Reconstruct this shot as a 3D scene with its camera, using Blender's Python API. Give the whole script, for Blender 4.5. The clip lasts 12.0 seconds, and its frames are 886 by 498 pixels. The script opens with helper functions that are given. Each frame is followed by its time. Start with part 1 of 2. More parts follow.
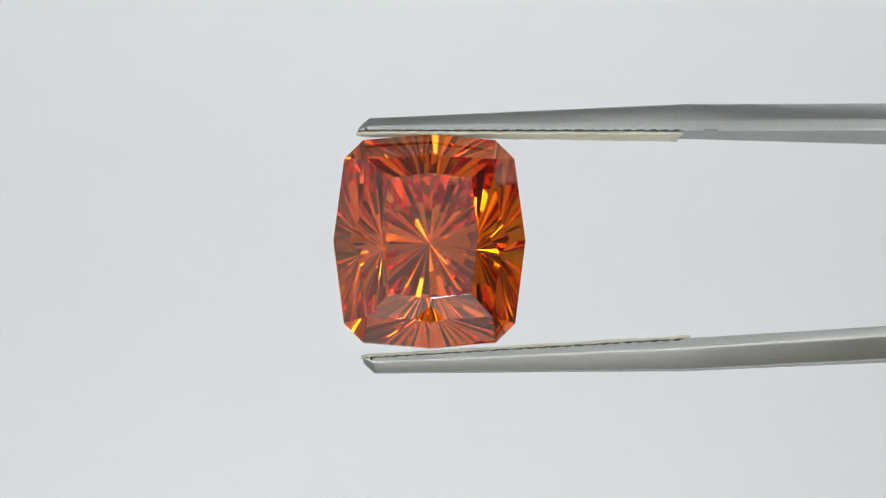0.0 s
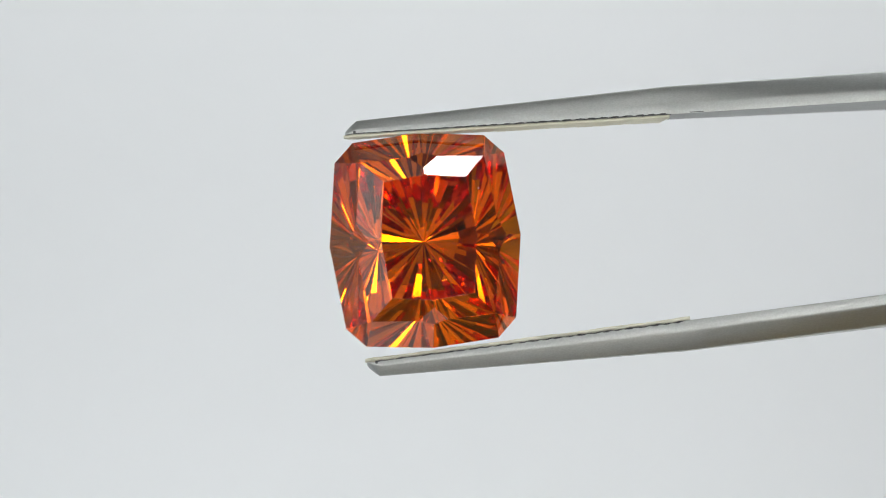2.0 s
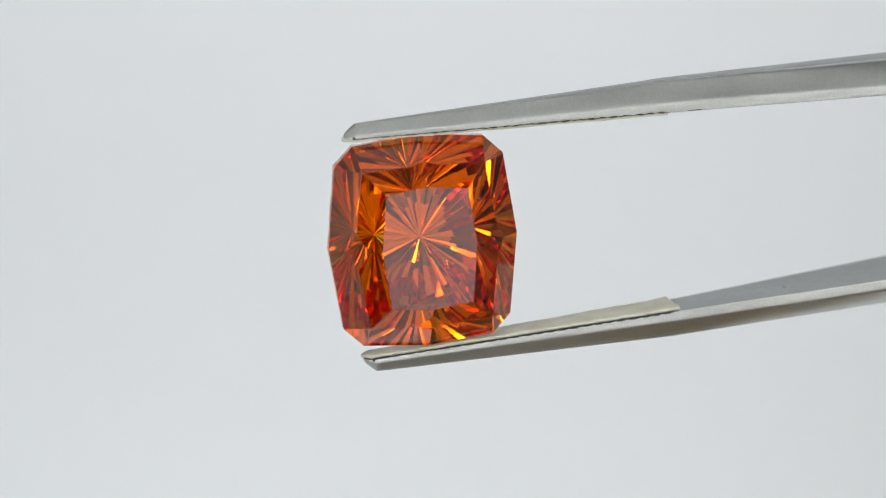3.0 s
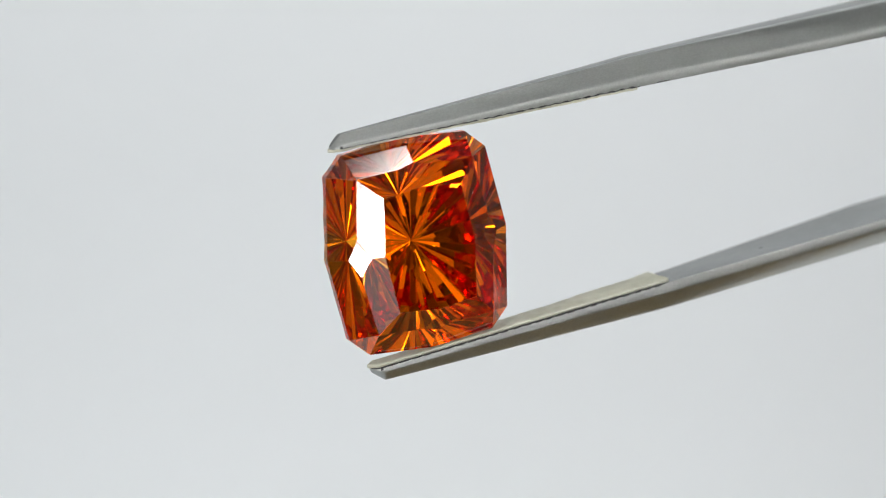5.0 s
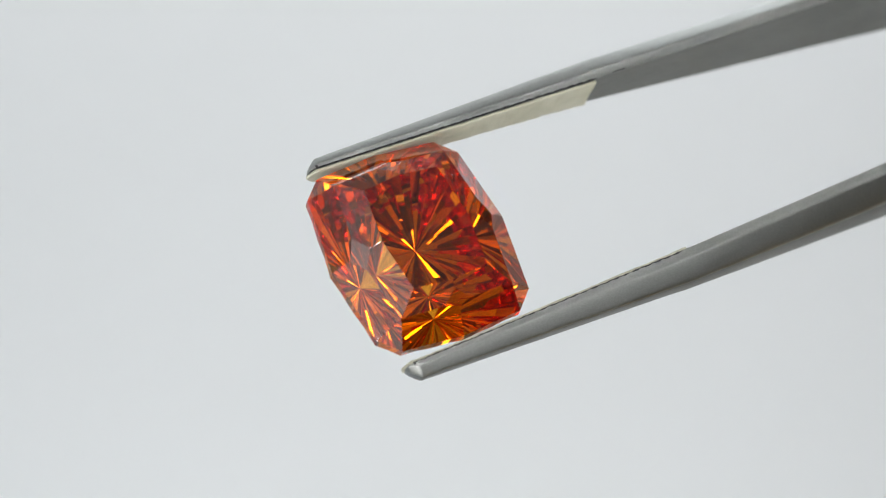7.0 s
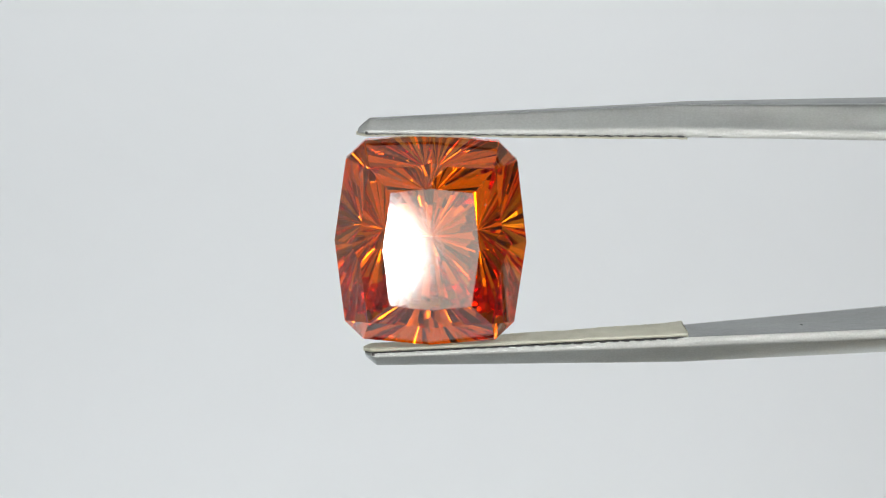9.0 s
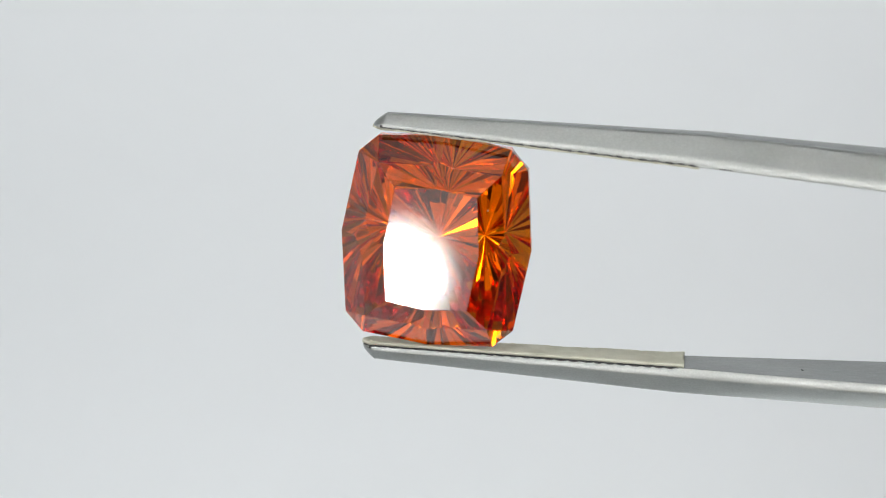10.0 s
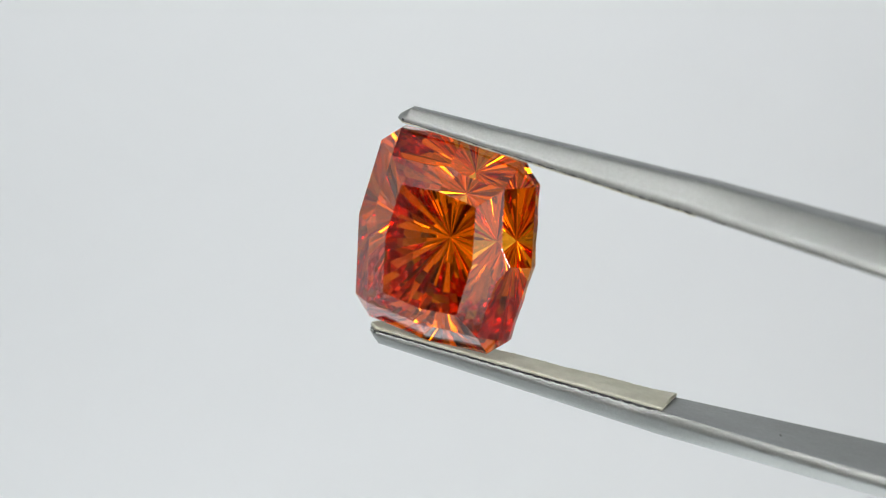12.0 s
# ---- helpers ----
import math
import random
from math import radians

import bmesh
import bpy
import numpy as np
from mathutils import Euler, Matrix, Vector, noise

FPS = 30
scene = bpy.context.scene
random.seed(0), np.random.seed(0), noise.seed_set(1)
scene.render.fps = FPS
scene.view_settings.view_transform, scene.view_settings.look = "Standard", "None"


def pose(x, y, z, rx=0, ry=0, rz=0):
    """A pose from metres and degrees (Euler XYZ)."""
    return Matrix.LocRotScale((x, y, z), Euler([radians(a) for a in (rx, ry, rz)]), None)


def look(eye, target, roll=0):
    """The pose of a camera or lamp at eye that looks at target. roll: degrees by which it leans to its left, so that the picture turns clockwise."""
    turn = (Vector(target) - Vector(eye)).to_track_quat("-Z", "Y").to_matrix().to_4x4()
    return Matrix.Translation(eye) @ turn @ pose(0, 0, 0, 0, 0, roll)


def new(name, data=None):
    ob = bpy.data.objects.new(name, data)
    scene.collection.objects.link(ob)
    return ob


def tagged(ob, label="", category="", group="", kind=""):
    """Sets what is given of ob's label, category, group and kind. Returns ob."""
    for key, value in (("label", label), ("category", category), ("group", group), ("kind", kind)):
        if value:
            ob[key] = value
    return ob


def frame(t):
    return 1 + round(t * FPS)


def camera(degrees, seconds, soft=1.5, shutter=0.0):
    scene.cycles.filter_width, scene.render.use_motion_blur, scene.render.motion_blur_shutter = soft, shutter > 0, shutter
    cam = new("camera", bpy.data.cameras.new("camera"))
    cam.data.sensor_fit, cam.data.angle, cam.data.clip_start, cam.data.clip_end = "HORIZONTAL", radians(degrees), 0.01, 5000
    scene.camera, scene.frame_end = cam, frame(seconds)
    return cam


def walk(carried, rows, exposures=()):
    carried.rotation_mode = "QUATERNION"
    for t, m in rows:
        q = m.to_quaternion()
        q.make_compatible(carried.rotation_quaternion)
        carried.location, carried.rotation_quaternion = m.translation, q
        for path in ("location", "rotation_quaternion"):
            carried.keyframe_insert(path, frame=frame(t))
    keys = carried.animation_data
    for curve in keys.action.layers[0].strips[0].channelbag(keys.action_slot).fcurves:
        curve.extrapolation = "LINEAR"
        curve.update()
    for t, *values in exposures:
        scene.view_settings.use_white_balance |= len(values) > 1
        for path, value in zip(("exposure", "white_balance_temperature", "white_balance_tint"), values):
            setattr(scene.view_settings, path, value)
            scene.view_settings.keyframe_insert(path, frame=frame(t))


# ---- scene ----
import collections

# ---------------------------------------------------------------- camera
MM = 0.001
HOME = Vector((0.0, 0.0, 0.30))          # the middle of the picture, 30 cm above the sweep
EXPOSURE = -0.10
DIST = 0.1447                            # from the lens to the stone
cam = camera(16.0, 12.0, soft=1.05)
still = look(HOME + Vector((0, -DIST, 0)), HOME)
cam.data.dof.use_dof = True
cam.data.dof.focus_distance, cam.data.dof.aperture_fstop = DIST + 0.0005, 40.0
walk(cam, [(0.0, still), (12.0, still)], exposures=[(0.0, EXPOSURE), (12.0, EXPOSURE)])

# ---------------------------------------------------------------- light
scene.cycles.max_bounces = scene.cycles.glossy_bounces = scene.cycles.transmission_bounces = 24
world = bpy.data.worlds.new("world")
scene.world = world
world.use_nodes = True
world.node_tree.nodes["Background"].inputs["Color"].default_value = (0.5, 0.5, 0.52, 1)
world.node_tree.nodes["Background"].inputs["Strength"].default_value = 0.6


def studio_lamp(name, azimuth, elevation, distance, width, height, radiance, hot=1.0, colour=(1.0, 0.995, 0.985), shape="ELLIPSE", soft_rim=False):
    """A diffused lamp that faces the stone; azimuth to the right of the lens, elevation above it. hot: how much its middle outshines its rim; soft_rim: it fades still more towards the rim."""
    a, e = radians(azimuth), radians(elevation)
    eye = HOME + distance * Vector((math.sin(a) * math.cos(e), -math.cos(a) * math.cos(e), math.sin(e)))
    data = bpy.data.lights.new(name, "AREA")
    area = width * height * (1.0 if shape == "RECTANGLE" else math.pi / 4)
    data.shape, data.size, data.size_y, data.energy, data.color = shape, width, height, radiance * math.pi * area, colour
    if hot > 0:
        data.use_nodes = True
        t = data.node_tree
        spot = t.nodes.new("ShaderNodeNewGeometry")
        away = t.nodes.new("ShaderNodeVectorMath")
        away.operation = "DISTANCE"
        away.inputs[1].default_value = (0.5, 0.5, 0.0)
        t.links.new(spot.outputs["Parametric"], away.inputs[0])
        fall = node(t, "ShaderNodeMapRange", From_Min=0.0, From_Max=0.5, To_Min=1.0 + hot, To_Max=0.03)
        fall.interpolation_type = "SMOOTHSTEP"
        t.links.new(away.outputs["Value"], fall.inputs["Value"])
        strength = fall.outputs["Result"]
        if soft_rim:
            square = t.nodes.new("ShaderNodeMath")
            square.operation = "POWER"
            square.inputs[1].default_value = 2.0
            t.links.new(strength, square.inputs[0])
            strength = square.outputs["Value"]
        t.links.new(strength, t.nodes["Emission"].inputs["Strength"])
    lamp = new(name, data)
    lamp.matrix_world = look(eye, HOME)
    return lamp


def node(tree, kind, **values):
    n = tree.nodes.new(kind)
    for key, value in values.items():
        n.inputs[key.replace("_", " ")].default_value = value
    return n


# small lights round the lens: azimuth, elevation, diameter, radiance
for azimuth, elevation, size, radiance in (
    (25.5, 70.0, 0.044, 14), (4.5, -16.7, 0.022, 20), (0.6, -27.8, 0.020, 20), (-18.4, -27.2, 0.020, 20),
    (-36.5, -13.8, 0.026, 20), (36.0, -1.5, 0.030, 13), (-48.6, -22.6, 0.020, 13), (28.8, 31.3, 0.022, 13),
    (-23.0, -17.0, 0.024, 13), (-38.0, 28.0, 0.024, 20), (-16.0, 49.0, 0.024, 20), (6.5, -12.6, 0.018, 20),
    (37.4, 5.6, 0.018, 20), (15.0, 61.0, 0.018, 20), (30.0, -28.0, 0.020, 20), (-53.0, 1.0, 0.016, 20), (6.0, 48.0, 0.016, 20),
    # these three rows match no glare; added for more sparkle in the stone
    (21.3, -1.1, 0.044, 27), (-10.5, 23.2, 0.044, 16), (53.8, 17.1, 0.044, 16), (-55.8, 48.5, 0.044, 16), (-43.7, 17.5, 0.044, 16),
    (-34.4, -26.7, 0.040, 27), (58.9, 45.1, 0.044, 16), (18.8, 23.6, 0.040, 16), (-8.1, -18.0, 0.030, 27), (39.3, -34.7, 0.036, 27),
    (-40.0, 0.6, 0.036, 27), (-9.2, -33.5, 0.030, 27), (-29.8, 37.6, 0.036, 16), (21.0, 9.6, 0.030, 27),
):
    studio_lamp("glint_light", azimuth, elevation, 0.31, size, size, radiance * (1.15 if size < 0.03 else 0.6), soft_rim=True)
# wide dim lights added behind two of them to widen their glare
for azimuth, elevation, size, radiance in ((2.0, -16.5, 0.080, 0.8), (3.5, -28.5, 0.075, 0.6)):
    studio_lamp("soft_fill", azimuth, elevation, 0.325, size, size, radiance, colour=(1.0, 0.93, 0.74))
# unseen soft fills added in front, and two strips added to light the paper
for azimuth, elevation, width, height, radiance in ((-6, 63, 0.44, 0.26, 0.15), (-44, 12, 0.30, 0.38, 0.60), (42, 10, 0.28, 0.34, 0.11), (2, -31, 0.44, 0.26, 0.66)):
    studio_lamp("soft_fill", azimuth, elevation, 0.37, width, height, radiance, hot=0.7 if elevation > 0 else 0.0, shape="RECTANGLE")
for y, z, aim, watts in ((0.22, 0.72, 0.62, 1.78), (0.20, 0.05, 0.11, 0.72)):
    data = bpy.data.lights.new("backdrop_fill", "AREA")
    data.shape, data.size, data.size_y, data.energy, data.color = "RECTANGLE", 0.6, 0.08, watts, (1.0, 0.995, 0.985)
    new("backdrop_fill", data).matrix_world = look((0, y, z), (0, 0.40, aim))


# ---------------------------------------------------------------- materials
def material(name):
    m = bpy.data.materials.new(name)
    m.use_nodes = True
    return m, m.node_tree, m.node_tree.nodes["Principled BSDF"]


def coords(tree, scale=(1, 1, 1)):
    c = tree.nodes.new("ShaderNodeTexCoord")
    m = node(tree, "ShaderNodeMapping", Scale=scale)
    tree.links.new(c.outputs["Object"], m.inputs["Vector"])
    return m.outputs["Vector"]


def ramp(tree, source, low, high, a=0.3, b=0.7):
    r = tree.nodes.new("ShaderNodeValToRGB")
    r.color_ramp.elements[0].position, r.color_ramp.elements[1].position = a, b
    r.color_ramp.elements[0].color, r.color_ramp.elements[1].color = (*low, 1), (*high, 1)
    tree.links.new(source, r.inputs["Fac"])
    return r.outputs["Color"]


def bump(tree, shader, height, strength, distance):
    b = node(tree, "ShaderNodeBump", Strength=strength, Distance=distance)
    tree.links.new(height, b.inputs["Height"])
    tree.links.new(b.outputs["Normal"], shader.inputs["Normal"])


def steel_material(name, low, high, smooth, rough):
    m, t, s = material(name)
    s.inputs["Metallic"].default_value = 1.0
    fine = node(t, "ShaderNodeTexNoise", Scale=9000.0, Detail=4.0)
    t.links.new(coords(t, (0.16, 1, 1)), fine.inputs["Vector"])
    broad = node(t, "ShaderNodeTexNoise", Scale=420.0, Detail=3.0)
    t.links.new(coords(t, (0.5, 1, 1)), broad.inputs["Vector"])
    grit = node(t, "ShaderNodeTexNoise", Scale=16000.0, Detail=2.0)
    t.links.new(coords(t, (0.6, 1, 1)), grit.inputs["Vector"])
    tone = t.nodes.new("ShaderNodeMix")
    tone.data_type, tone.blend_type = "RGBA", "MULTIPLY"
    tone.inputs["Factor"].default_value = 1.0
    t.links.new(ramp(t, broad.outputs["Fac"], low, high), tone.inputs["A"])
    t.links.new(ramp(t, grit.outputs["Fac"], (0.93, 0.93, 0.93), (1.05, 1.05, 1.05), 0.35, 0.68), tone.inputs["B"])
    t.links.new(tone.outputs["Result"], s.inputs["Base Color"])
    t.links.new(ramp(t, fine.outputs["Fac"], (smooth,) * 3, (rough,) * 3), s.inputs["Roughness"])
    bump(t, s, fine.outputs["Fac"], 0.25, 0.00002)
    return m


def tape_material():
    m, t, s = material("cream paper tape")
    grain = node(t, "ShaderNodeTexNoise", Scale=2600.0, Detail=5.0)
    t.links.new(coords(t), grain.inputs["Vector"])
    soil = node(t, "ShaderNodeTexNoise", Scale=900.0, Detail=5.0)
    t.links.new(coords(t), soil.inputs["Vector"])
    t.links.new(ramp(t, soil.outputs["Fac"], (0.71, 0.70, 0.56), (0.87, 0.86, 0.72)), s.inputs["Base Color"])
    s.inputs["Roughness"].default_value = 0.85
    bump(t, s, grain.outputs["Fac"], 0.8, 0.0001)
    return m


def gem_material():
    """Clear at the skin, tinted at each passage and again at each total reflection inside."""
    m = bpy.data.materials.new("orange red crystal")
    m.use_nodes = True
    t = m.node_tree
    t.nodes.remove(t.nodes["Principled BSDF"])
    fresnel = node(t, "ShaderNodeFresnel", IOR=2.37)
    gloss = node(t, "ShaderNodeBsdfGlossy", Roughness=0.0)
    t.links.new(ramp(t, fresnel.outputs["Fac"], (1.0, 1.0, 1.0), (0.98, 0.64, 0.22), 0.90, 1.0), gloss.inputs["Color"])
    clear = node(t, "ShaderNodeBsdfRefraction", Roughness=0.0, IOR=2.37, Color=(1.0, 0.61, 0.12, 1))
    mix = t.nodes.new("ShaderNodeMixShader")
    t.links.new(fresnel.outputs["Fac"], mix.inputs[0])
    t.links.new(clear.outputs["BSDF"], mix.inputs[1])
    t.links.new(gloss.outputs["BSDF"], mix.inputs[2])
    t.links.new(mix.outputs["Shader"], t.nodes["Material Output"].inputs["Surface"])
    return m


def matt(name, low, high, scale):
    m, t, s = material(name)
    n = node(t, "ShaderNodeTexNoise", Scale=scale, Detail=4.0)
    t.links.new(coords(t), n.inputs["Vector"])
    t.links.new(ramp(t, n.outputs["Fac"], low, high), s.inputs["Base Color"])
    s.inputs["Roughness"].default_value = 0.9
    bump(t, s, n.outputs["Fac"], 0.05, 0.0005)
    return m


STEEL = steel_material("satin steel", (0.47, 0.49, 0.475), (0.54, 0.56, 0.545), 0.34, 0.43)
DARK_STEEL = steel_material("dark rough steel", (0.28, 0.29, 0.285), (0.33, 0.34, 0.335), 0.48, 0.60)
TAPE, GEM = tape_material(), gem_material()
PAPER = matt("white backdrop paper", (0.793, 0.83, 0.853), (0.813, 0.85, 0.873), 6.0)
# panel tones are set for the reflections in stone and steel
BOUNCE_WHITE = matt("white bounce panel", (0.78, 0.79, 0.79), (0.82, 0.83, 0.83), 30.0)
FLAG_DARK = matt("dark grey blocking panel", (0.10, 0.10, 0.10), (0.14, 0.14, 0.14), 30.0)
FLAG_GREY = matt("mid grey blocking panel", (0.14, 0.14, 0.14), (0.18, 0.18, 0.18), 30.0)
BOUNCE_GREY = matt("light grey bounce panel", (0.38, 0.38, 0.38), (0.42, 0.42, 0.42), 30.0)
GREY = matt("grey room paint", (0.10, 0.10, 0.10), (0.13, 0.13, 0.13), 8.0)
WARM_BROWN = matt("warm brown table and reflector", (0.24, 0.15, 0.035), (0.32, 0.21, 0.055), 60.0)
SPECK = matt("pale dust", (0.62, 0.30, 0.20), (0.75, 0.42, 0.30), 3000.0)
PIT = matt("dark pit", (0.05, 0.05, 0.05), (0.08, 0.08, 0.08), 3000.0)


def linked(name, bm, mat, smooth=False):
    bmesh.ops.recalc_face_normals(bm, faces=bm.faces)
    data = bpy.data.meshes.new(name)
    bm.to_mesh(data)
    bm.free()
    data.materials.append(mat)
    for p in data.polygons:
        p.use_smooth = smooth
    return new(name, data)


def part(name, bm, mat, parent, label="", smooth=False):
    ob = linked(name, bm, mat, smooth)
    ob.parent = parent
    if label:
        ob["label"] = label
    return ob


# ---------------------------------------------------------------- the setting
def slab(bm, lo, hi):
    m = Matrix.Translation((Vector(lo) + Vector(hi)) / 2) @ Matrix.Diagonal((*(Vector(hi) - Vector(lo)), 1))
    bmesh.ops.create_cube(bm, size=1, matrix=m)


def sweep():
    """White paper: flat below, curved up into a wall behind; 3 mm thick."""
    bm = bmesh.new()
    line, r = [(-0.20, 0.0)], 0.16
    for i in range(17):
        a = math.pi / 2 * i / 16
        line.append((0.40 - r + r * math.sin(a), r - r * math.cos(a)))
    line.append((0.40, 0.78))
    rings = []
    for x in (-0.46, 0.46):
        front = [bm.verts.new((x, y, z)) for y, z in line]
        back = [bm.verts.new((x, y + 0.003, z - 0.003)) for y, z in line]
        rings.append((front, back))
    (a, b), (c, d) = rings
    for i in range(len(line) - 1):
        for p, q in ((a, c), (b, d), (a, b), (c, d)):
            bm.faces.new((p[i], p[i + 1], q[i + 1], q[i]))
    bm.faces.new((a[0], c[0], d[0], b[0])), bm.faces.new((a[-1], c[-1], d[-1], b[-1]))
    return tagged(linked("backdrop", bm, PAPER, True), "seamless white paper backdrop curving up from the table", "backdrop", kind="structure")


def front_wall(bm):
    """An unseen white panel added in front: covers the upper left, with an opening for the lens."""
    for x0, x1, z0, z1 in ((-0.47, -0.05, 0.22, 0.785), (-0.05, 0.05, 0.35, 0.785), (-0.05, 0.05, 0.22, 0.25)):
        slab(bm, (x0, -0.368, z0), (x1, -0.362, z1))


def setting():
    sweep()
    for name, lo, hi, mat, label in (
        # the first five are unseen panels, added to brighten or darken reflections
        ("wall_left", (-0.47, -0.35, 0.0), (-0.463, 0.40, 0.78), BOUNCE_WHITE, "unseen white panel added at the left to brighten reflections"),
        ("wall_right", (0.463, -0.35, 0.0), (0.47, 0.40, 0.78), FLAG_DARK, "unseen dark grey panel added at the right to darken reflections"),
        ("wall_front_right", (0.05, -0.368, 0.22), (0.47, -0.362, 0.785), FLAG_DARK, "unseen dark grey panel added in front to darken reflections"),
        ("ceiling_front", (-0.47, -0.37, 0.785), (0.47, 0.03, 0.79), FLAG_GREY, "unseen dark grey panel added above the front to darken reflections"),
        ("ceiling_back", (-0.47, 0.03, 0.785), (0.47, 0.41, 0.79), BOUNCE_GREY, "unseen light grey panel added above the back to brighten reflections"),
        ("floor", (-1.5, -1.6, -0.75), (1.5, 1.4, -0.73), GREY, "grey floor of the room"),
        ("wall_north", (-1.5, 1.4, -0.75), (1.5, 1.42, 1.7), GREY, "grey painted room wall"),
        ("wall_south", (-1.5, -1.62, -0.75), (1.5, -1.6, 1.7), GREY, "grey painted room wall"),
        ("wall_west", (-1.52, -1.6, -0.75), (-1.5, 1.4, 1.7), GREY, "grey painted room wall"),
        ("wall_east", (1.5, -1.6, -0.75), (1.52, 1.4, 1.7), GREY, "grey painted room wall"),
        ("roof_slab", (-1.5, -1.6, 1.7), (1.5, 1.4, 1.72), GREY, "grey ceiling of the room"),
    ):
        bm = bmesh.new()
        slab(bm, lo, hi)
        tagged(linked(name, bm, mat), label, name.split("_")[0], kind="structure")
    bm = bmesh.new()
    front_wall(bm)
    tagged(linked("wall_front", bm, BOUNCE_WHITE), "unseen white panel added in front, with an opening for the lens", "wall", kind="structure")
    # unseen board, put here only so that the steel mirrors warm brown
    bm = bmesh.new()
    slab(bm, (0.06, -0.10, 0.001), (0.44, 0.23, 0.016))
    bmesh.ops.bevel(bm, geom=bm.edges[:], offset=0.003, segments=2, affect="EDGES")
    tagged(linked("warm_reflector", bm, WARM_BROWN), "unseen warm brown board added for its reflection in the steel", "board", kind="structure")
    bm = bmesh.new()
    slab(bm, (-0.6, -0.42, -0.045), (0.6, 0.5, -0.005))
    tagged(linked("table_top", bm, WARM_BROWN), "warm brown wooden table top under the backdrop", "table", kind="structure")


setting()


# ---------------------------------------------------------------- the stone
# half sizes in millimetres; x along the tweezers, z across them, the crown towards -y
SIDE = (3.917, 3.809)      # girdle corner on the long side
END = (3.038, 4.684)       # girdle corner on the short side
MID_X, MID_Z = 4.41, 4.95  # girdle, middle of the sides
TABLE = (1.881, 2.651)
TABLE_X, TABLE_Z = 2.198, 2.861
RING = (2.83, 3.627)
TABLE_H, RING_H, GIRDLE, CULET = 1.734, 1.096, 0.48, 4.72


def meet(p, d, n, o):
    """Where the line p + s d meets the plane through o with normal n."""
    return p + d * ((o - p).dot(n) / d.dot(n))


def crown_points():
    """The crown's points in the quadrant x > 0, z > 0."""
    v = {
        "table": Vector((TABLE[0], -TABLE_H, TABLE[1])), "ring": Vector((RING[0], -RING_H, RING[1])),
        "side": Vector((SIDE[0], 0, SIDE[1])), "end": Vector((END[0], 0, END[1])),
        "table_z": Vector((0, -TABLE_H, TABLE_Z)), "table_x": Vector((TABLE_X, -TABLE_H, 0)),
        "mid_z": Vector((0, 0, MID_Z)), "mid_x": Vector((MID_X, 0, 0)),
    }
    for axis, corner, k, half in (("z", "end", 0, 0.68), ("x", "side", 2, 0.85)):
        t, r = v["table"], v["ring"]
        inner = (v["table_" + axis] - t).cross(r - t)
        outer = (v["mid_" + axis] - r).cross(v[corner] - r)
        d = inner.cross(outer)
        wing = r + d * ((half - r[k]) / d[k])
        v["wing_" + axis] = wing
        # the kite's inner and outer ends on the middle line
        flat = Vector((1, 1, 1))
        flat[k] = 0
        a, b = v["table_" + axis], v["mid_" + axis]
        along = inner.cross(Vector((1, 0, 0)) if k == 0 else Vector((0, 0, 1)))
        across = outer.cross(Vector((1, 0, 0)) if k == 0 else Vector((0, 0, 1)))
        j = 2 if k == 0 else 0
        near = a + along * ((wing[j] - (0.55 if k == 0 else 0.50) - a[j]) / along[j])
        m = wing.copy()
        m[k] = 0
        v["near_" + axis] = near
        d2 = m - near
        n2 = outer
        v["far_" + axis] = meet(m, d2, n2, b)
    return v


def bevelled(pieces):
    """Wears the sharp edges between the crown's facets to narrow bevels, and keeps these as a piece of their own."""
    crown = {k: [Vector(p) for p in rings[0]] for k, rings in pieces.items() if k[0].endswith("facet")}
    bm, spots = bmesh.new(), {}
    for ring in crown.values():
        for p in ring:
            spots.setdefault(tuple(p), None)
    for p in spots:
        spots[p] = bm.verts.new(p)
    planes = []
    for k, ring in crown.items():
        f = bm.faces.new([spots[tuple(p)] for p in ring])
        f.normal_update()
        planes.append((k, f.normal.copy(), f.calc_center_median().copy()))
    inner = [e for e in bm.edges if len(e.link_faces) == 2 and e.calc_face_angle() > 0.03]
    bmesh.ops.bevel(bm, geom=inner, offset=EDGE, segments=1, affect="EDGES", profile=0.5, clamp_overlap=True)
    for k in crown:
        del pieces[k]
    for f in bm.faces:
        f.normal_update()
        home = ("facet_edge",)
        for k, n, c in planes:
            middle = f.calc_center_median()
            if n.dot(f.normal) > 0.9999 and abs((middle - c).dot(n)) < 0.002 and f.calc_area() > 0.1:
                home = k
        pieces[home].append([tuple(v.co) for v in f.verts])
    bm.free()


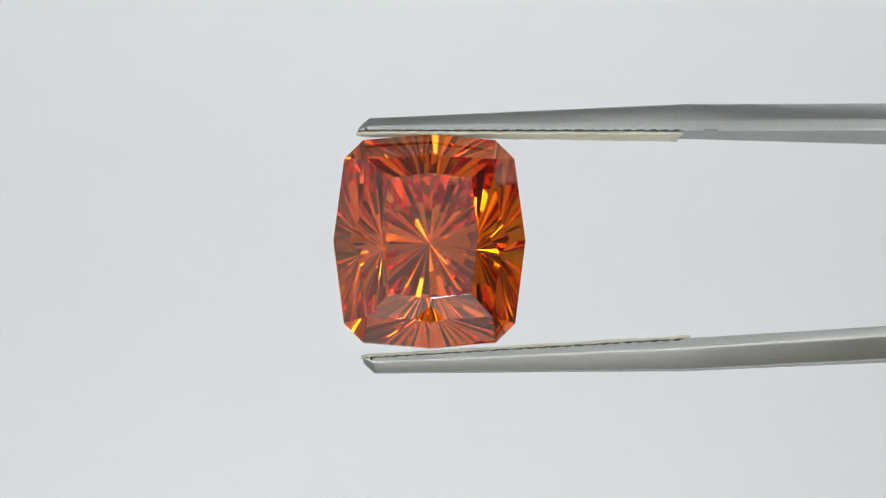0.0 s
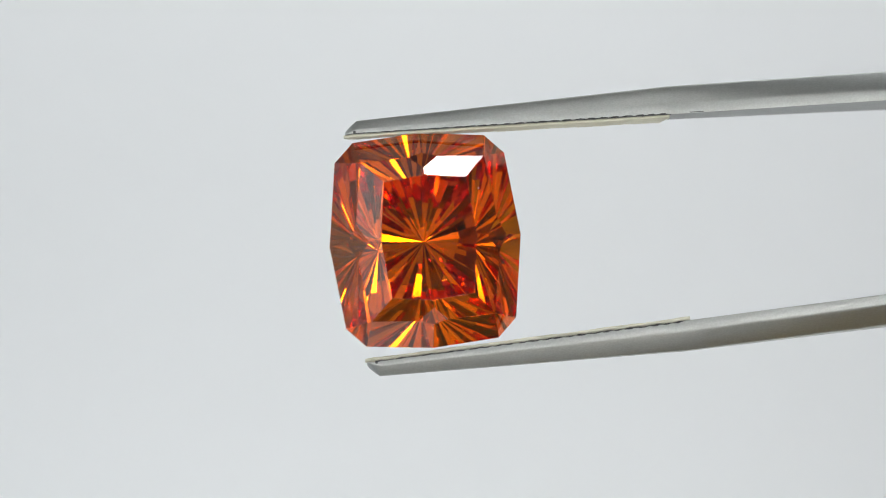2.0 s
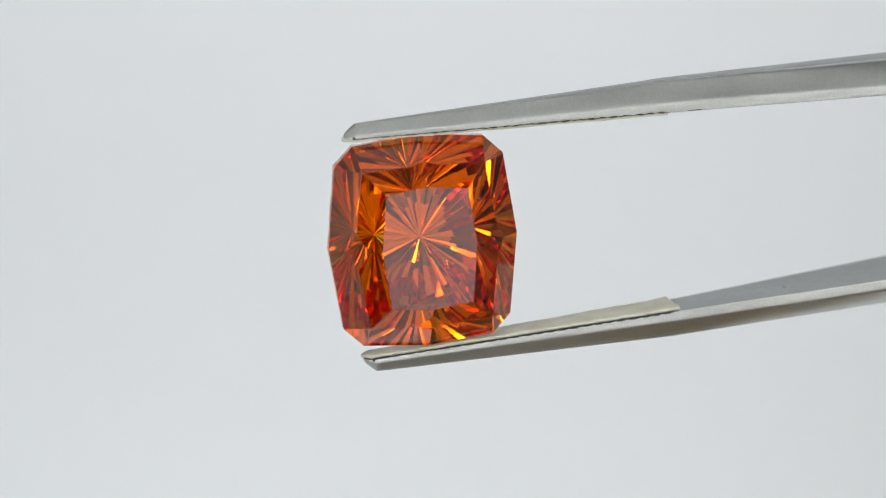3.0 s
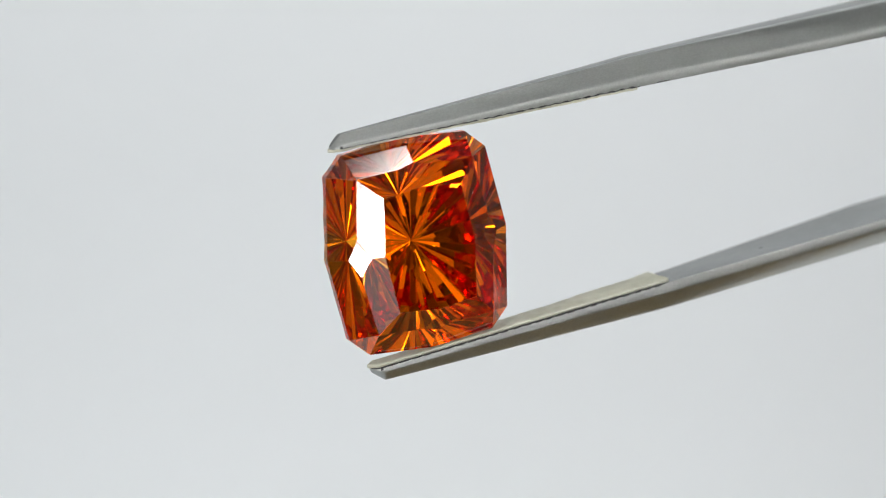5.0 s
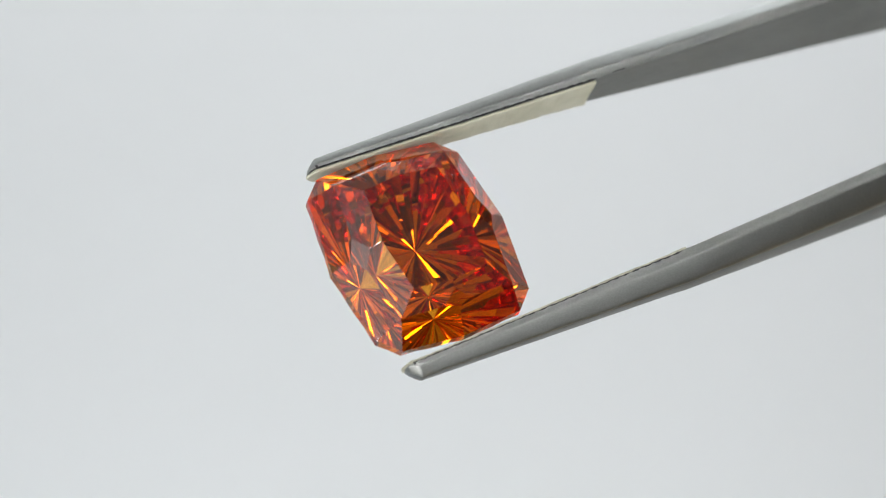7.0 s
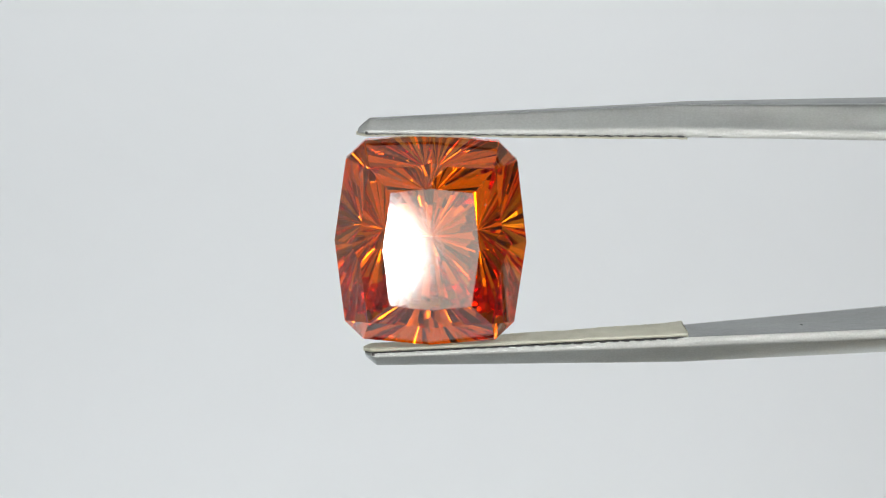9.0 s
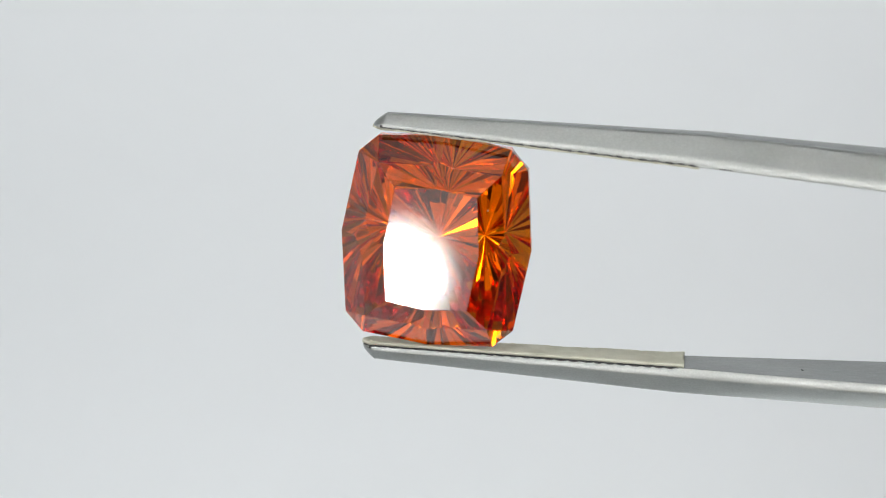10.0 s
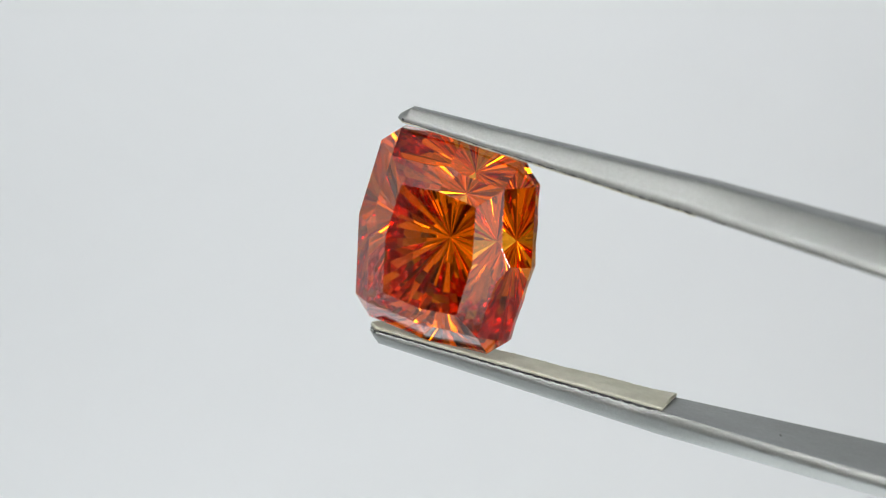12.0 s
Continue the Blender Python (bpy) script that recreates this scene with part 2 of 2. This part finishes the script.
def gemstone():
    base = tagged(new("gemstone"), "orange-red cushion-cut gemstone with a star of flutes, gripped by tweezers", "gemstone")
    pieces = collections.defaultdict(list)

    def face(points, piece):
        """Adds a polygon, turned outwards, to a piece."""
        ring = []
        for p in points:
            p = tuple(round(c, 5) for c in p)
            if p not in ring:
                ring.append(p)
        if len(ring) < 3:
            return
        middle = sum((Vector(p) for p in ring), Vector()) / len(ring)
        normal = sum(((Vector(p) - middle).cross(Vector(q) - middle) for p, q in zip(ring, ring[1:] + ring[:1])), Vector())
        if normal.dot(middle - Vector((0, 0.8, 0))) < 0:
            ring.reverse()
        pieces[piece].append(ring)

    v = crown_points()
    for sx, sz in ((1, 1), (-1, 1), (-1, -1), (1, -1)):
        def at(name):
            p = v[name]
            return (p.x * sx, p.y, p.z * sz)
        for axis, corner in (("z", "end"), ("x", "side")):
            face([at(n) for n in ("table_" + axis, "table", "ring", "wing_" + axis, "near_" + axis)], ("crown_facet", axis, "inner", sx, sz))
            face([at(n) for n in ("far_" + axis, "wing_" + axis, "ring", corner, "mid_" + axis)], ("crown_facet", axis, "outer", sx, sz))
        face([at("ring"), at("side"), at("end")], ("corner_facet", sx, sz))
    for s in (1, -1):
        w, n, f = v["wing_z"], v["near_z"], v["far_z"]
        face([(w.x, w.y, s * w.z), (0, n.y, s * n.z), (-w.x, w.y, s * w.z), (0, f.y, s * f.z)], ("kite_facet", "z", s))
        w, n, f = v["wing_x"], v["near_x"], v["far_x"]
        face([(s * w.x, w.y, w.z), (s * n.x, n.y, 0), (s * w.x, w.y, -w.z), (s * f.x, f.y, 0)], ("kite_facet", "x", s))
    a, b = TABLE
    face([(x, -TABLE_H, z) for x, z in ((a, b), (0, TABLE_Z), (-a, b), (-TABLE_X, 0), (-a, -b), (0, -TABLE_Z), (a, -b), (TABLE_X, 0))], ("table_facet",))
    # girdle outline, then a fan of hollow-ground flutes down to the point
    outline = [(MID_X, 0), SIDE, END, (0, MID_Z), (-END[0], END[1]), (-SIDE[0], SIDE[1]), (-MID_X, 0),
               (-SIDE[0], -SIDE[1]), (-END[0], -END[1]), (0, -MID_Z), (END[0], -END[1]), (SIDE[0], -SIDE[1])]
    tip, rng = (0.0, CULET, 0.0), random.Random(11)
    for i, (p, count) in enumerate(zip(outline, FLUTES)):
        q = outline[(i + 1) % 12]
        pts = []
        for f in range(count):
            cut = rng.uniform(0.45, 1.15)          # no two flutes are ground alike
            for s in range(STRIPS):
                u = (f + s / STRIPS) / count
                pts.append((u, cut * math.sin(math.pi * s / STRIPS)))
        pts.append((1.0, 0.0))
        low, width = [], math.dist(p, q) / count
        for u, dip in pts:
            x, z = p[0] + (q[0] - p[0]) * u, p[1] + (q[1] - p[1]) * u
            low.append((x, GIRDLE - DIP * width * dip, z, dip))
        face([(p[0], 0, p[1])] + [(x, y, z) for x, y, z, d in low] + [(q[0], 0, q[1])], ("girdle",))
        for j in range(len(low) - 1):
            face([low[j][:3], low[j + 1][:3], tip], ("pavilion_flute", i, j // STRIPS))
    bevelled(pieces)
    for piece, rings in pieces.items():
        spots = list(dict.fromkeys(p for ring in rings for p in ring))
        index = {p: i for i, p in enumerate(spots)}
        data = bpy.data.meshes.new(piece[0])
        data.from_pydata([Vector(p) * MM for p in spots], [], [[index[p] for p in ring] for ring in rings])
        data.materials.append(GEM)
        new(piece[0], data).parent = base
    # a pale speck in the upper right crown and a fainter one beside the table
    for x, z, size in ((2.42, 2.10, 0.038), (-1.55, 2.05, 0.018)):
        bm = bmesh.new()
        bmesh.ops.create_icosphere(bm, subdivisions=2, radius=size * MM, matrix=pose(x * MM, -(1.60 if x > 0 else 1.745) * MM, z * MM) @ Matrix.Diagonal((1, 0.35, 1.2, 1)))
        part("dust_speck", bm, SPECK, base, "pale speck of dust", True)
    return base


EDGE = 0.008
FLUTES = (2, 1, 2, 2, 1, 2, 2, 1, 2, 2, 1, 2)
STRIPS, DIP = 2, 0.070   # strips in a flute, depth for its width
stone = gemstone()


# ---------------------------------------------------------------- the tweezers
def smoothstep(a, b, t):
    t = min(1, max(0, (t - a) / (b - a)))
    return t * t * (3 - 2 * t)


def half_width(x):
    return 0.52 + 0.036 * (x + 3.3) + 0.058 * max(0, min(x, 45) - 11)


def mid_depth(x, upper):
    return (0.22 if upper else 0.62) + 0.026 * max(0, min(x, 40) - 10)


def inner_line(x, upper):
    """Height of the gripping face."""
    if upper:
        return 5.06 - 0.003 * x - 3.3 * smoothstep(24, 118, x)
    return -5.39 + 0.060 * min(x + 3.06, 27) + 2.95 * smoothstep(20, 118, x)


def thickness(x, upper):
    return (0.60 if upper else 0.66) + (0.052 if upper else 0.047) * min(x + 3.3, 15) + (0.010 if upper else 0.008) * max(0, min(x - 11.0, 20))


def teeth(x):
    """Cross grooves along the gripping face, worn unevenly."""
    if x > 11.5:
        return 0.0
    wear = 0.55 + 0.30 * math.sin(1.3 * x + 0.4) + 0.15 * math.sin(4.1 * x)
    return (0.045 + 0.055 * wear) * (0.5 + 0.5 * math.sin(2 * math.pi * x / 0.56 + 0.5 * math.sin(2.3 * x))) + 0.012 * (1 + math.sin(29.0 * x + 2.0 * math.sin(3.1 * x)))


def section(w, th):
    """Half-round outline of an arm: y, height over the gripping face; starts and ends on that face."""
    half = [(0.985, 0.0), (1.0, 0.07), (1.0, 0.30), (0.985, 0.345), (0.95, 0.40), (0.75, 0.655), (0.51, 0.93), (0.45, 0.975), (0.36, 1.0)]
    pts = [(-w * a, th * b) for a, b in half] + [(0.0, th)] + [(w * a, th * b) for a, b in reversed(half)]
    return pts + [(w * 0.5, 0.0), (0.0, 0.0), (-w * 0.5, 0.0)]


def arm(upper, parent):
    bm, rings = bmesh.new(), []
    start = -3.32 if upper else -3.02
    xs, x = [], start
    while x < 122:
        xs.append(x)
        x += 0.06 if x < start + 0.6 else 0.10 if x < 12.8 else 0.6 if x < 30 else 3.0
    sign = 1 if upper else -1
    for x in xs:
        nose = min(1, max(0.0, (x - start) / 0.55))
        round_off = math.sqrt(1 - (1 - nose) ** 2) if nose < 1 else 1
        w, th = half_width(x) * (0.42 + 0.58 * round_off), thickness(x, upper) * (0.22 + 0.78 * nose ** 0.8)
        base, mid, ring = inner_line(x, upper), mid_depth(x, upper), []
        for i, (y, h) in enumerate(section(w, th)):
            bite = min(teeth(x), 0.055 * th) if h == 0.0 else 0.0
            ring.append(bm.verts.new(Vector((x, mid + y, base + sign * (h + bite))) * MM))
        rings.append(ring)
    n = len(rings[0])
    for a, b in zip(rings, rings[1:]):
        for i in range(n):
            bm.faces.new((a[i], b[i], b[(i + 1) % n], a[(i + 1) % n]))
    bm.faces.new(rings[0]), bm.faces.new(rings[-1])
    ob = part("arm", bm, STEEL, parent, "satin steel arm with a cross-grooved tip", True)
    ob.data.materials.append(DARK_STEEL)
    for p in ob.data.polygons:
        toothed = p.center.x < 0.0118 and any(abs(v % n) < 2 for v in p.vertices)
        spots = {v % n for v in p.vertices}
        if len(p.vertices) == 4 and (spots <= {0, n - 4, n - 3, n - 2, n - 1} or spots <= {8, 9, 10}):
            p.material_index = 1          # the flat gripping face and the flat back take the darker, rougher steel
        p.use_smooth = not toothed and (abs(p.normal.z) < 0.995 or p.center.x > 0.013)
    ob.data.set_sharp_from_angle(angle=radians(38))
    return ob


def tape_pad(upper, parent, rng):
    """A strip of paper tape stuck on the gripping face, its edges slightly ragged."""
    bm, rings = bmesh.new(), []
    sign = 1 if upper else -1
    x0, x1 = (-3.40, 11.64) if upper else (-3.10, 11.93)
    steps = 150
    f0 = b0 = 0.0
    for i in range(steps + 1):
        x = x0 + (x1 - x0) * i / steps
        f0 += (rng.uniform(-0.03, 0.03) - f0) * 0.5
        b0 += (rng.uniform(-0.05, 0.05) - b0) * 0.4
        w, mid = half_width(x), mid_depth(x, upper)
        nose = min(1, max(0.15, (x - x0) / 0.5 + 0.25))
        y0, y1 = mid - w * nose + 0.13 + f0, mid + w * nose + 0.10 + b0
        slant = (0.12 * (y1 - y0) / 2 if i == steps else 0)
        top = inner_line(x, upper) - sign * 0.004
        t = (0.135 if upper else 0.165) + 0.012 * math.sin(1.7 * x) + rng.uniform(-0.012, 0.012)
        ring = []
        for y, h in ((y0, 0), (y0 + 0.02, -t * 0.8), (y0 + 0.10, -t), ((y0 + y1) / 2, -t * 1.04), (y1 - 0.1, -t), (y1 - 0.02, -t * 0.8), (y1, 0)):
            ring.append(bm.verts.new(Vector((x - (slant if y > mid else 0), y, top + sign * h)) * MM))
        rings.append(ring)
    n = len(rings[0])
    for a, b in zip(rings, rings[1:]):
        for i in range(n):
            bm.faces.new((a[i], b[i], b[(i + 1) % n], a[(i + 1) % n]))
    bm.faces.new(rings[0]), bm.faces.new(rings[-1])
    return part("tape_pad", bm, TAPE, parent, "cream paper tape stuck on the gripping face", True)


def dark_seam(upper, parent):
    """A dark strip in the grooves along the edge of the tape, just behind the front of the steel."""
    bm, rings = bmesh.new(), []
    sign, start = (1, -3.0) if upper else (-1, -2.7)
    x = start
    while x < 11.7:
        y, base = mid_depth(x, upper) - 0.988 * half_width(x), inner_line(x, upper)
        low = 0.012 * math.sin(5.3 * x) + 0.010 * math.sin(13.7 * x)
        rings.append([bm.verts.new(Vector((x, y + d, base + sign * h)) * MM) for d, h in ((0, low), (0, 0.13), (0.06, 0.13), (0.06, low))])
        x += 0.1
    for a, b in zip(rings, rings[1:]):
        for i in range(4):
            bm.faces.new((a[i], b[i], b[(i + 1) % 4], a[(i + 1) % 4]))
    bm.faces.new(rings[0]), bm.faces.new(rings[-1])
    return part("dark_seam", bm, PIT, parent, "dark strip filling the grooves along the tape", False)


def tweezers():
    base = tagged(new("tweezers"), "open satin steel tweezers with taped grooved tips, gripping the gemstone", "tweezers")
    rng = random.Random(4)
    for upper in (True, False):
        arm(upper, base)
        tape_pad(upper, base, rng)
        dark_seam(upper, base)
    bm = bmesh.new()
    x, h = 17.3, inner_line(17.3, False)
    bmesh.ops.create_icosphere(bm, subdivisions=2, radius=0.075 * MM, matrix=pose(x * MM, 0.55 * MM, h * MM, 0, 0, 25) @ Matrix.Diagonal((0.7, 1.6, 0.2, 1)))
    part("pit", bm, PIT, base, "small dark pit in the steel", True)
    bm = bmesh.new()
    x = 13.1
    slab(bm, Vector((x - 0.55, mid_depth(x, True) - half_width(x) - 0.006, inner_line(x, True) + 0.02)) * MM, Vector((x + 0.1, mid_depth(x, True) - half_width(x) + 0.02, inner_line(x, True) + 0.055)) * MM)
    part("scratch", bm, PIT, base, "short dark scratch on the edge", False)
    return base


pincer = tweezers()


# ---------------------------------------------------------------- movement
SWING = [
    # seconds, x, y, z in millimetres, turn about x, y, z in degrees
    (0.0, -0.62, -0.06, 0.38, -7.5, 0.0, 1.1),
    (0.2, -0.64, -0.04, 0.40, 0.2, 0.3, 0.8),
    (0.5, -0.62, 0.03, 0.44, 8.5, 0.5, 1.6),
    (0.8, -0.66, 0.00, 0.39, -0.1, -0.6, 2.7),
    (1.0, -0.69, -0.03, 0.41, -4.7, -1.5, 3.5),
    (1.2, -0.70, -0.05, 0.41, -7.3, -2.3, 3.1),
    (1.5, -0.76, -0.04, 0.39, -12.4, -3.0, 4.1),
    (1.8, -0.78, -0.07, 0.40, -13.6, -3.7, 4.7),
    (2.0, -0.80, -0.04, 0.40, -4.4, -3.7, 6.0),
    (2.2, -0.83, 0.02, 0.41, 1.3, -3.8, 6.7),
    (2.5, -0.87, 0.06, 0.40, 8.6, -4.5, 9.0),
    (2.7, -0.88, 0.03, 0.39, 11.4, -5.1, 9.2),
    (2.9, -0.90, 0.03, 0.38, 13.0, -5.2, 10.3),
    (4.1, -0.94, -0.00, 0.28, -19.5, -12.6, 12.4),
    (4.3, -1.00, -0.00, 0.27, -16.8, -11.4, 14.7),
    (4.5, -1.08, -0.00, 0.28, -7.5, -10.8, 15.8),
    (4.7, -1.12, 0.02, 0.28, -0.3, -10.9, 16.5),
    (5.0, -1.17, -0.03, 0.28, 8.1, -11.3, 19.0),
    (5.2, -1.19, -0.09, 0.33, 13.6, -11.6, 19.4),
    (5.5, -1.23, -0.07, 0.33, 14.2, -12.2, 20.6),
    (5.8, -1.21, -0.05, 0.26, 2.2, -13.2, 21.2),
    (6.0, -1.20, -0.02, 0.22, -5.4, -14.5, 21.9),
    (6.2, -1.22, -0.07, 0.24, -8.8, -15.4, 21.0),
    (6.5, -1.20, -0.07, 0.22, -19.3, -16.6, 22.7),
    (6.8, -1.20, -0.09, 0.23, -34.5, -17.3, 22.8),
    (7.0, -1.14, -0.06, 0.20, -29.3, -17.3, 22.5),
    (7.2, -1.12, -0.01, 0.16, -26.1, -16.6, 21.2),
    (8.8, -0.61, 0.04, 0.34, 6.7, -0.9, 3.2),
    (9.0, -0.57, 0.11, 0.37, 13.9, 0.5, 1.4),
    (9.2, -0.48, 0.10, 0.40, 19.8, 2.2, -0.3),
    (9.5, -0.41, 0.12, 0.49, 28.7, 4.1, -2.2),
    (9.8, -0.33, 0.10, 0.39, 21.7, 5.9, -4.6),
    (10.0, -0.32, 0.09, 0.36, 13.6, 6.7, -6.4),
    (10.2, -0.29, 0.02, 0.37, 5.9, 7.4, -8.5),
    (10.5, -0.28, -0.03, 0.37, -1.2, 7.5, -7.4),
    (10.8, -0.20, -0.04, 0.34, -7.6, 8.9, -11.1),
    (11.0, -0.18, -0.03, 0.35, -9.3, 10.1, -13.4),
    (11.2, -0.10, 0.02, 0.33, -5.7, 11.4, -14.1),
    (11.5, -0.07, 0.01, 0.33, 7.7, 13.3, -16.9),
    (11.8, 0.01, 0.08, 0.36, 14.8, 15.5, -19.7),
    (12.0, 0.06, 0.08, 0.37, 14.7, 16.4, -20.7),
]


# the stone turns a little in the grip: seconds, extra turn of the tweezers about y in degrees
SLIP = [
    (0.0, 0.25), (1.0, 0.2), (1.5, 0.6), (2.0, 0.0), (2.5, -0.6), (4.1, 0.0), (4.5, -0.4), (5.0, -1.15), (5.5, -1.2), (6.0, -0.75),
    (6.5, 0.2), (7.0, 0.85), (7.2, 0.8), (8.8, -0.3), (9.0, -0.6), (9.5, -0.2), (10.0, 0.0), (10.5, 0.3), (12.0, 0.3),
]


def motions():
    home = Matrix.Translation(HOME)
    rows = [(t, home @ pose(x * MM, y * MM, z * MM, a, b, c)) for t, x, y, z, a, b, c in SWING]
    walk(stone, rows)
    slip = [float(np.interp(t, *zip(*SLIP))) for t, m in rows]
    walk(pincer, [(t, m @ pose(0, 0, 0, 0, turn, 0)) for (t, m), turn in zip(rows, slip)])


motions()
